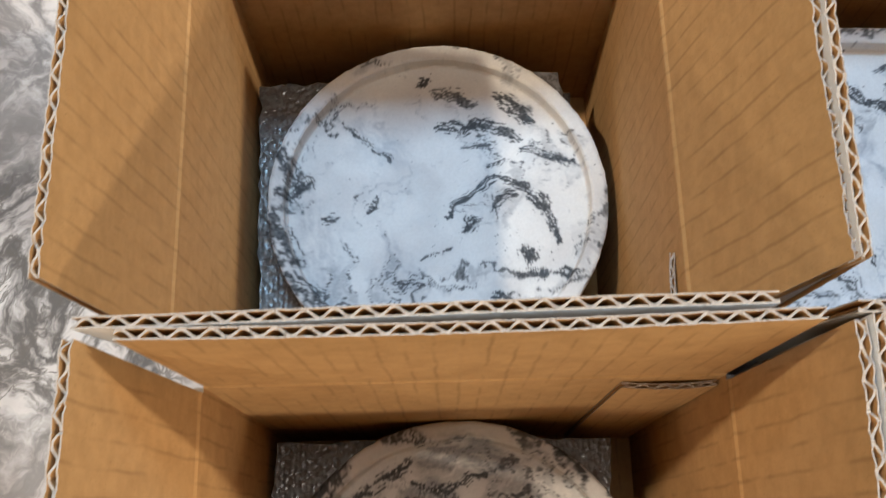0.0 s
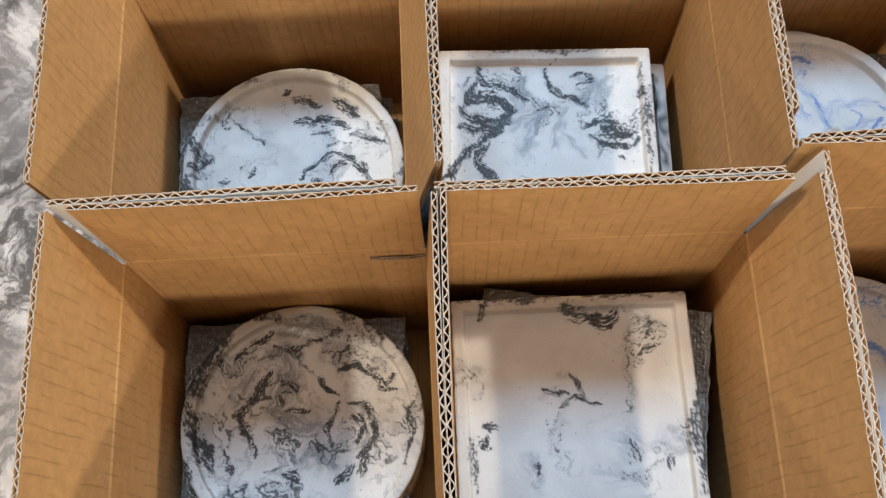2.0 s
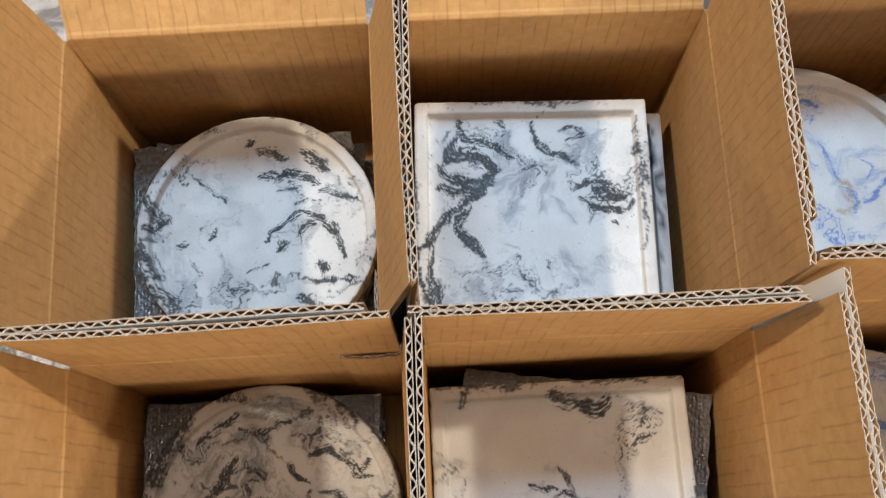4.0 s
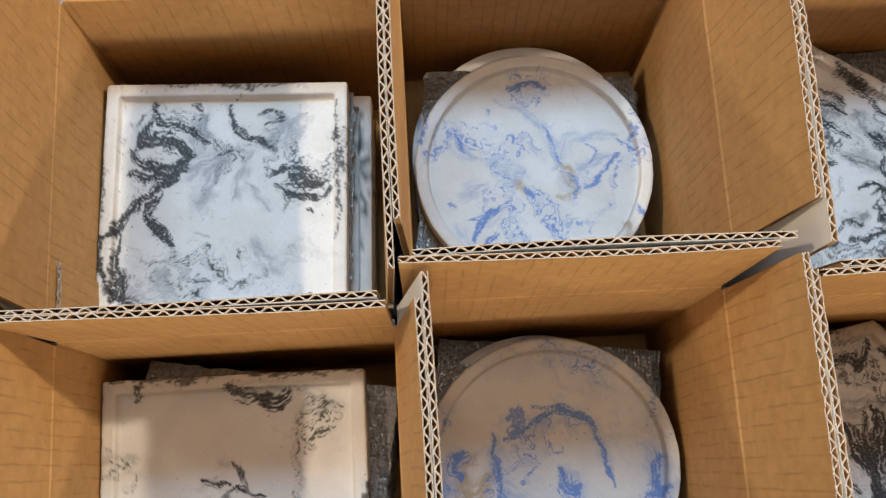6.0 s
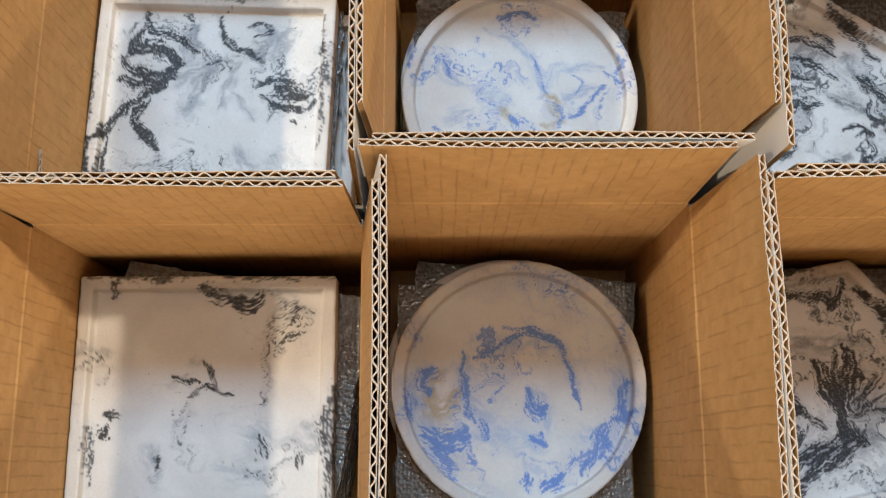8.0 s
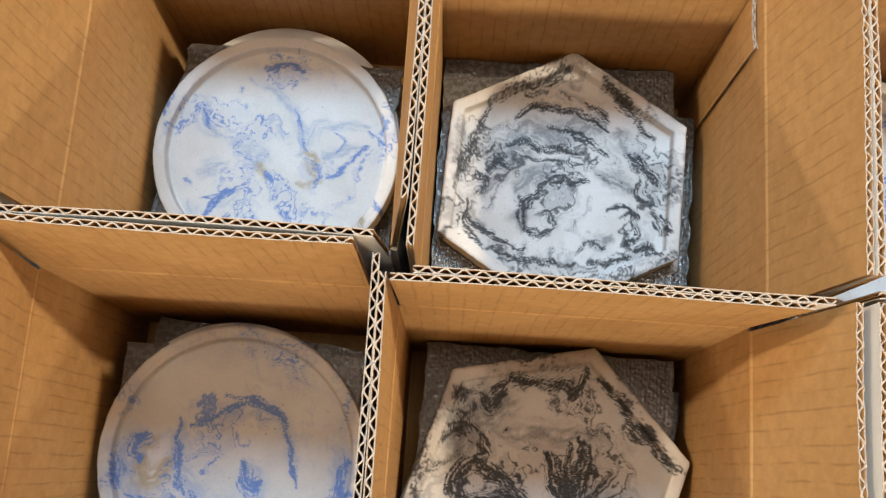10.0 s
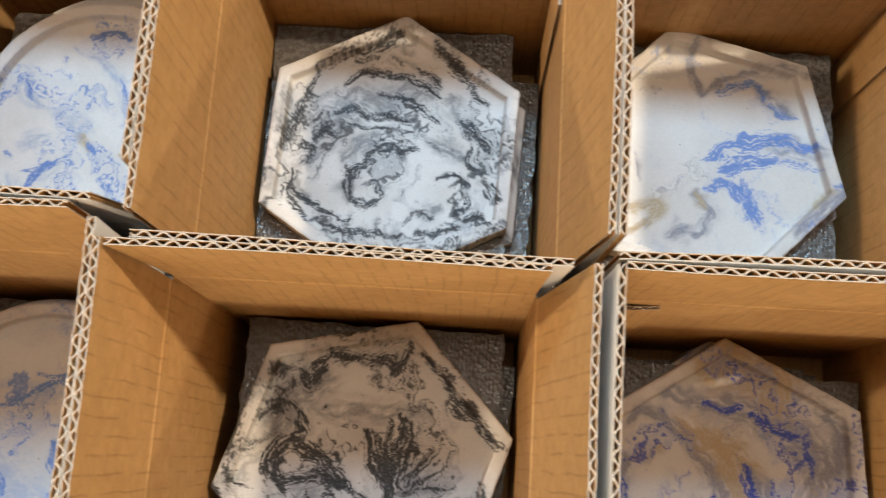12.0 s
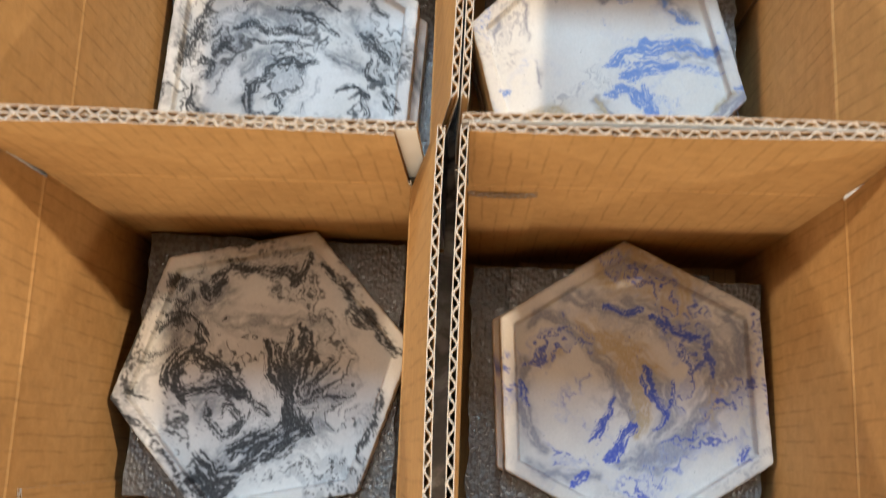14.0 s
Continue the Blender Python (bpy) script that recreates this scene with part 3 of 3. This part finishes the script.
m.vein(1.6, 0.8, 31, 16, 39, 21, 54, 19, 69, 10)
m.vein(1.8, 0.85, 33, 10, 42, 4, 61, 1, 71, 6)
m.vein(2.8, 0.85, 43, 15, 54, 13, 65, 9)
m.vein(3, 0.7, 50, 9, 61, 9)
m.vein(1.5, 0.7, 54, -9, 57, -12)
m.vein(2.5, 0.9, -74, -42, -72, -57, -64, -68)
m.vein(2.5, 0.8, -80, -22, -81, -45, -73, -64)
m.vein(1.6, 0.75, -66, -15, -71, -34, -68, -53, -57, -69)
m.vein(1, 0.9, -13, -44, -11, -46)
m.vein(0.9, 0.8, 7, -34, 9, -37)
m.vein(2, 0.6, -20, -61, -17, -63)
m.vein(1.5, 0.5, -26, 70, -18, 66)
m.vein(1.5, 0.4, -7, 33, 12, 34)
m.vein(2, 0.35, -65, 84, -7, 82, 51, 79)
m.vein(1.6, 0.35, 75, 62, 77, 18, 74, -29)
m.vein(2, 0.45, -83, 44, -81, 13, -81, -11)
stack("square", 0.1155, 43.0, 0.2965, 0.0975, 0.131, m, 3, "square white tray with feathered black marbling", (15, -2), [(4.0, 2.0, 160, -3)])

m = Marble(PALE, GREY, 4, (0, 0))
m.ink(MIST, MIST, soft=True)
m.vein(7.5, 0.40, 2, 76, 31, 72)
m.vein(3.6, 0.35, -14, 30, -3, 30)
m.vein(6.4, 0.40, -36, -28, -30, -44)
m.vein(12.0, 0.35, 27, -16, 41, -21)
m.vein(8.0, 0.35, 52, -23, 73, -21)
m.vein(9.0, 0.30, 11, -41, 39, -44)
m.vein(6.4, 0.30, 42, 74, 64, 58)
m.ink(BLACK, GREYBLUE, ground=0.1, patch=45)
m.vein(4.4, 0.75, 13, 66, 28, 66, 33, 72)
m.vein(4.8, 0.50, -6, 74, 13, 69)
m.vein(3.2, 0.50, -59, 77, -62, 72)
m.vein(1.5, 0.75, -26, 20, -17, 16, -6, 16)
m.vein(1.5, 0.70, -13, 7, -1, 13, 16, 8)
m.vein(2.4, 0.45, -11, 7, -8, 11)
m.vein(1.6, 0.50, -2, 30, 6, 14)
m.vein(3.2, 0.70, 53, 62, 54, 54)
m.vein(2.0, 0.50, 53, 66, 66, 58)
m.vein(3.0, 0.65, -60, -5, -53, -6)
m.vein(3.6, 0.70, -60, -12, -65, -19)
m.vein(2.4, 0.55, -30, -31, -29, -40)
m.vein(4.0, 0.55, 36, -21, 39, -30)
m.vein(3.2, 0.50, 61, -31, 63, -38)
m.vein(4.8, 0.42, -76, 82, -6, 84)
m.vein(4.0, 0.42, 12, 84, 82, 84)
m.vein(3.6, 0.40, 81, 14, 81, -56)
m.vein(3.2, 0.50, 78, -7, 79, -38)
m.vein(2.7, 0.40, -72, -13, -71, -50)
m.vein(2.8, 0.40, 50, 40, 61, 44)
stack("square", 0.1175, 45, 0.3020, -0.1025, 0.132, m, 4, "square grey-white tray with a few black wisps", (-10, -5), [(10.1, 2.6, 165, -9)])

m = Marble(WHITER, CREAM, 5, (10, -11))
m.ink(HAZE, HAZE, soft=True)
m.vein(4, 0.52, -25, 54, -5, 46, 11, 30, 18, 9)
m.vein(4, 0.59, -51, 33, -57, 20, -44, 11)
m.vein(8, 0.45, -27, 6, -8, -7)
m.vein(6, 0.45, -53, -18, -36, -10)
m.vein(4, 0.52, 17, 0, 27, 17, 39, 21, 60, 24)
m.vein(4, 0.59, 33, -1, 55, 7)
m.vein(4, 0.52, -42, -39, -25, -32)
m.vein(3, 0.52, 6, -41, 14, -54)
m.vein(5, 0.39, -58, -39, -51, -51)
m.ink(OCHRE, OCHRE, soft=True)
m.vein(4, 0.65, 22, 4, 29, -13)
m.vein(3, 0.65, -14, -9, -5, -20)
m.vein(4, 0.72, 65, -44, 62, -56)
m.vein(2.5, 0.45, 32, -17, 16, -21)
m.ink(BLUE, PALEBLUE, ground=0.2, patch=45)
m.vein(2, 0.75, -16, 63, 1, 66, 13, 61)
m.vein(2.8, 0.95, -29, -30, -40, -37, -45, -52)
m.vein(1.2, 0.6, -50, -35, -33, -31, -25, -28)
m.vein(2, 0.6, 35, -11, 49, -5, 61, 7)
m.vein(1.5, 0.6, 62, 20, 75, 11)
m.vein(1.4, 0.45, 11, 33, 22, 4)
m.vein(1.5, 0.7, -8, -16, -1, -22)
m.vein(1.2, 0.5, 28, -21, 31, -9, 21, -4)
m.vein(1.2, 0.6, 10, -40, 18, -52)
m.vein(2, 0.35, -55, 27, -52, 16)
m.vein(1.5, 0.5, -75, 43, -82, 21)
m.vein(1.2, 0.4, -65, -22, -57, -26)
m.vein(2, 0.45, 72, -32, 75, -40)
m.vein(1, 0.35, -28, 2, -16, -7)
m.vein(2, 0.6, -35, -56, -30, -48)
m.vein(1, 0.4, 39, 16, 47, 12, 42, 3)
stack("round", 0.0858, 0, 0.5100, 0.1230, 0.086, m, 5, "round white tray with light blue marbling", (-2, 17), [(-3.4, -0.1, 158, -5), (4.0, -4.0, 160, -4)])

m = Marble(PALE, GREY, 6, (0, 0))
m.ink(HAZE, HAZE, soft=True, ground=0.3, patch=60)
m.vein(5, 0.68, -18, 22, -7, 26, 11, 34, 31, 23, 39, 1)
m.vein(10, 0.74, -63, 13, -69, -10, -56, -35)
m.vein(6, 0.81, -37, 21, -36, -5, -19, -26)
m.vein(10, 0.74, 69, 2, 81, -19)
m.vein(10, 0.54, -26, -34, 11, -36)
m.vein(7, 0.68, 9, -3, 18, -25)
m.vein(7, 0.54, 41, -32, 59, -38)
m.ink(OCHRE, OCHRE, soft=True)
m.vein(7, 0.94, -62, -2, -54, -17, -39, -5)
m.vein(4, 0.68, -52, 13, -59, 5)
m.vein(3, 0.54, -49, -31, -41, -34)
m.ink(BLUE, PALEBLUE, ground=0.22, patch=42)
m.vein(3.5, 0.85, -62, -2, -66, 5, -56, 15)
m.vein(2, 0.85, -30, 21, -11, 28, 4, 36, 19, 34, 31, 23)
m.vein(1.6, 0.8, -8, 39, 15, 39, 29, 27, 37, 9, 38, -13)
m.vein(1.8, 0.7, -38, 25, -38, 6, -31, -16)
m.vein(6, 0.85, -64, -32, -52, -38, -37, -34)
m.vein(4, 0.85, 6, -4, 10, -18, 17, -14)
m.vein(3, 0.6, -35, -16, -27, -27)
m.vein(4, 0.8, 7, -33, 15, -36)
m.vein(4, 0.75, 73, 2, 68, -23, 77, -16)
m.vein(3, 0.6, 66, -13, 81, -34)
m.vein(3, 0.45, -77, -3, -72, -25)
m.vein(1.3, 0.4, -17, -4, -10, -0)
m.vein(3, 0.5, 48, -35, 63, -24)
m.vein(3, 0.7, -19, -37, -23, -27)
m.vein(4.4, 0.8, 7, -60, 8, -66)
m.vein(4, 0.8, 29, -57, 16, -68)
m.vein(4.8, 0.55, 59, -32, 46, -57)
m.vein(5.6, 0.45, -55, -43, -44, -60)
stack("round", 0.0860, 0, 0.5050, -0.0875, 0.094, m, 6, "round grey-white tray with blue and ochre swirls", (-6, 5), [(-3.0, -8.0, 160, 0), (1.6, 6.0, 160, -6)])

m = Marble(WHITER, PALE, 7, (13, -14))
m.ink(SMOKE, SMOKE, soft=True, ground=0.18, patch=50)
m.vein(8, 0.75, -36, 27, -21, 36, -1, 28)
m.vein(8, 0.75, -46, 15, -27, 19)
m.vein(5, 0.88, -29, -9, -22, 3, -7, 8)
m.vein(5, 0.75, -24, -24, -27, -36)
m.vein(7, 0.75, 27, 5, 47, -2)
m.vein(5, 0.5, -59, -10, -37, 3)
m.vein(8, 0.62, -9, 36, 21, 41)
m.vein(4, 0.62, -53, -37, -62, -22)
m.vein(5, 0.5, 19, -42, 34, -38)
m.vein(6, 0.5, -73, 14, -71, 34)
m.vein(7, 0.5, 37, 37, 53, 18)
m.ink(BLACK, GREYBLUE, ground=0.58, patch=40)
m.vein(2.5, 0.7, -33, 43, -18, 52, 5, 49, 29, 41)
m.vein(2.5, 0.75, -10, 40, 6, 36, 22, 25, 30, 21)
m.vein(3, 0.75, -39, 23, -28, 27, -16, 22, -1, 24, 11, 20)
m.vein(2.5, 0.85, -10, -2, -3, 3, 5, 0, 16, -1)
m.vein(2.5, 0.9, -10, -2, -21, -12, -26, -24, -23, -36, -11, -38)
m.vein(2, 0.6, -23, -36, -15, -42, -4, -31)
m.vein(2, 0.6, -16, -24, -9, -20, -5, -28)
m.vein(1.8, 0.8, -65, -14, -61, -29, -45, -41, -25, -51)
m.vein(1.8, 0.7, -66, -22, -62, -37, -52, -52)
m.vein(3, 0.6, -71, -2, -69, 14, -59, 35, -53, 51)
m.vein(3, 0.5, -53, 55, -35, 64, -12, 73, 3, 82)
m.vein(2.5, 0.6, -70, 22, -62, 18, -51, 23)
m.vein(3, 0.55, 27, 74, 43, 54, 64, 34)
m.vein(2.5, 0.8, 49, 22, 57, 14, 65, 2)
m.vein(2, 0.7, 54, 6, 51, -6, 62, -14)
m.vein(1.6, 0.75, 40, -26, 48, -22, 52, -34, 45, -42)
m.vein(1.6, 0.7, 32, -19, 44, -18, 52, -26)
m.vein(2.5, 0.7, 49, -45, 60, -41, 68, -48)
m.vein(2.2, 0.6, 12, -50, 19, -42, 30, -42)
m.vein(2.5, 0.6, -53, 6, -46, 11, -38, 7)
m.vein(2.5, 0.55, -61, 4, -52, -1)
m.vein(2.5, 0.5, -27, 60, -11, 65)
m.vein(2.5, 0.5, 16, 57, 28, 49)
m.vein(1.5, 0.5, -31, 15, -8, 14, 15, 11)
m.vein(3, 0.6, 63, -22, 71, -33)
m.vein(2.2, 0.6, -44, -54, -20, -60, 12, -58)
m.vein(3, 0.6, 20, -55, 45, -50)
stack("hex", 0.0935, 27, 0.7095, 0.1125, 0.096, m, 7, "hexagonal tray with dense black and white swirls", (5, -4), [(-4.0, 8.0, 164, 0), (13.7, -14.0, 164, -2)])

m = Marble(PALE, GREY, 8, (22, -11))
m.ink(SMOKE, SMOKE, soft=True, ground=0.4, patch=50)
m.vein(14, 0.81, -58, 20, -48, 38, -27, 48)
m.vein(8, 0.47, -28, 31, -1, 30, 33, 36)
m.vein(8, 0.68, -35, -24, -26, -12, -14, -12)
m.vein(8, 0.54, 27, -13, 40, 2)
m.vein(6, 0.47, 29, -15, 50, -9)
m.vein(10, 0.68, 5, -42, 23, -32, 40, -31)
m.vein(10, 0.68, -36, -64, -14, -51, 9, -41)
m.ink(BLACK, GREYBLUE, ground=0.4, patch=42)
m.vein(3.2, 0.9, -35, 56, -23, 65, -8, 63, 7, 63, 15, 58, 21, 67, 24, 75)
m.vein(4, 0.7, -42, 53, -36, 46, -27, 56)
m.vein(5, 0.65, -66, 27, -55, 33, -44, 28, -41, 19)
m.vein(4, 0.6, -61, 52, -52, 55)
m.vein(4, 0.5, -60, 40, -48, 45)
m.vein(6.5, 0.95, -45, 11, -54, 4, -56, -6, -48, -18)
m.vein(5, 0.85, -42, 6, -28, 2, -20, -7, -9, -16)
m.vein(3, 0.8, -45, -15, -36, -10, -24, -7)
m.vein(2.5, 0.6, -31, -17, -32, -29, -24, -38, -13, -33, -6, -23)
m.vein(2.5, 0.6, -23, -24, -19, -19, -13, -28, -20, -33)
m.vein(4.5, 0.9, 2, 18, 6, 6, 14, -6, 18, -15)
m.vein(2.5, 0.8, 14, 28, 17, 6, 20, -15)
m.vein(4.5, 0.85, 24, 28, 27, 11, 23, -8)
m.vein(2.5, 0.7, 8, 15, 16, 1, 18, -13)
m.vein(1.5, 0.7, 20, 33, 21, 6, 20, -13)
m.vein(1.3, 0.5, 40, 7, 31, -5, 22, -15)
m.vein(1.2, 0.5, 50, 0, 36, -9, 23, -16)
m.vein(1.2, 0.45, 53, -12, 39, -12, 24, -17)
m.vein(1, 0.45, 45, 7, 29, -10)
m.vein(4, 0.75, 19, -18, 23, -27, 31, -36)
m.vein(6, 0.75, 17, -18, 14, -32, -0, -42, -16, -49)
m.vein(5, 0.65, 28, -31, 10, -46, -8, -56)
m.vein(7, 0.85, -35, -55, -27, -64, -13, -63)
m.vein(5, 0.7, -39, -64, -31, -71, -17, -70)
m.vein(3, 0.7, -4, -16, 3, -23)
m.vein(3.5, 0.65, 31, 68, 52, 49, 75, 25, 85, 13)
m.vein(3, 0.55, 52, 41, 63, 29)
m.vein(2.5, 0.6, 74, -8, 71, -30, 64, -49)
m.vein(3, 0.55, -46, 75, -27, 78, 0, 83)
m.vein(2.5, 0.5, -70, 59, -77, 32, -87, -10)
m.vein(2, 0.5, -79, 3, -79, -16, -69, -18)
m.vein(1.8, 0.55, -91, -19, -64, -44, -42, -73)
stack("hex", 0.0940, 12, 0.7060, -0.0905, 0.094, m, 8, "hexagonal tray with feathered black swirls", (-3, -3), [(0.0, 4.0, 166, -1), (8.9, -8.0, 160, -3)])

m = Marble(CREAM, PALE, 9, (16, -14))
m.ink(ASH, ASH, soft=True, ground=0.06, patch=62)
m.vein(3.5, 0.78, -7, 83, -10, 62, -3, 44)
m.vein(3.5, 0.65, -3, 44, 16, 56, 43, 65, 62, 60)
m.vein(5, 0.65, 32, 51, 54, 35)
m.vein(4, 0.78, -6, -26, 5, -38, -6, -53)
m.vein(2, 0.65, -52, 44, -50, 16)
m.vein(1.5, 0.65, -44, 0, -42, -16)
m.vein(3, 0.65, -71, 27, -75, 19)
m.vein(6, 0.59, -21, -54, -10, -50)
m.vein(8, 0.65, 43, 13, 73, 8)
m.vein(5, 0.78, 57, -48, 87, -23)
m.vein(3, 0.39, 1, 83, 28, 82)
m.ink(OCHRE, OCHRE, soft=True)
m.vein(5, 0.98, -47, -35, -28, -33, -39, -47)
m.vein(2.5, 0.78, -50, -51, -39, -43)
m.vein(3, 0.59, -6, -26, 1, -34)
m.vein(2, 0.52, 68, -32, 83, -20)
m.ink(BLUE, PALEBLUE, ground=0.05, patch=45)
m.vein(4.5, 0.7, 1, -1, 20, 10, 43, 15, 69, 11)
m.vein(5, 0.75, 9, -8, 24, -2, 46, 1)
m.vein(4, 0.7, 5, -16, 20, -22, 35, -41)
m.vein(3, 0.5, 24, -14, 31, -29, 27, -41)
m.vein(3, 0.55, -2, -22, 13, -18)
m.vein(3, 0.55, 9, 48, 32, 53, 39, 43)
m.vein(2, 0.45, 43, 39, 58, 31)
m.vein(3, 0.6, 83, -18, 91, -19)
m.vein(2, 0.5, -66, -24, -62, -20)
m.vein(3, 0.3, 50, -1, 73, -4)
stack("hex", 0.0930, 45, 0.9170, 0.1190, 0.092, m, 9, "hexagonal white tray with pale blue and grey marbling", (2, -7), [(8.0, 2.0, 160, 0), (4.0, -8.0, 160, 3)])

m = Marble(PALE, GREY, 10, (-19, 1))
m.ink(ASH, ASH, soft=True, ground=0.5, patch=60)
m.vein(9, 0.8, -40, 54, -11, 53, 18, 43, 42, 29, 53, 11, 46, -11, 31, -30, 8, -42)
m.vein(4.5, 0.98, -66, 38, -54, 45, -32, 31, -16, 15, -6, -3, 1, -22)
m.vein(5, 0.87, -66, 18, -68, -3, -63, -24, -53, -38)
m.vein(7, 0.72, -8, -43, 13, -42, 31, -30, 43, -16)
m.vein(5, 0.87, 56, 47, 66, 33, 63, 13)
m.vein(4, 0.72, -62, -47, -43, -53, -20, -53)
m.vein(5, 0.87, 8, 11, 18, -0, 22, -14, 13, -28)
m.ink(OCHRE, OCHRE, soft=True)
m.vein(14, 0.98, -16, 71, 4, 77, 23, 65, 28, 51)
m.vein(8, 0.91, -32, 39, -16, 30, 1, 21, 13, 12)
m.vein(5, 0.98, -6, 23, 1, 4, 5, -17, 2, -29)
m.vein(4, 0.65, -61, 16, -44, 21)
m.vein(4, 0.65, 53, 1, 48, -20)
m.ink(INDIGO, PALEBLUE, ground=0.34, patch=40)
m.vein(2, 0.9, -19, 54, -6, 49, 6, 49)
m.vein(2.6, 0.95, 11, 46, 23, 41, 39, 33)
m.vein(2.5, 0.8, -11, -4, -15, -13, -25, -30)
m.vein(4, 0.95, -0, -23, -8, -31, -18, -41)
m.vein(3, 0.8, 8, 11, 11, -3, 19, -12)
m.vein(3, 0.85, -29, -53, -36, -59)
m.vein(1.6, 0.6, 13, -24, 19, -16, 25, -2, 22, 5)
m.vein(2.5, 0.45, -68, 4, -63, -10)
m.vein(2, 0.45, 44, 22, 51, 8)
m.vein(2, 0.4, 30, 29, 34, 12)
m.vein(2, 0.4, 79, -0, 82, -14)
m.vein(3, 0.4, 62, -38, 69, -33)
stack("hex", 0.0925, 33.5, 0.9340, -0.0925, 0.092, m, 10, "hexagonal tray with blue, ochre and grey swirls", (-4, 1), [(2.0, -6.0, 158, -2), (-22.0, 2.0, 156, 0)])
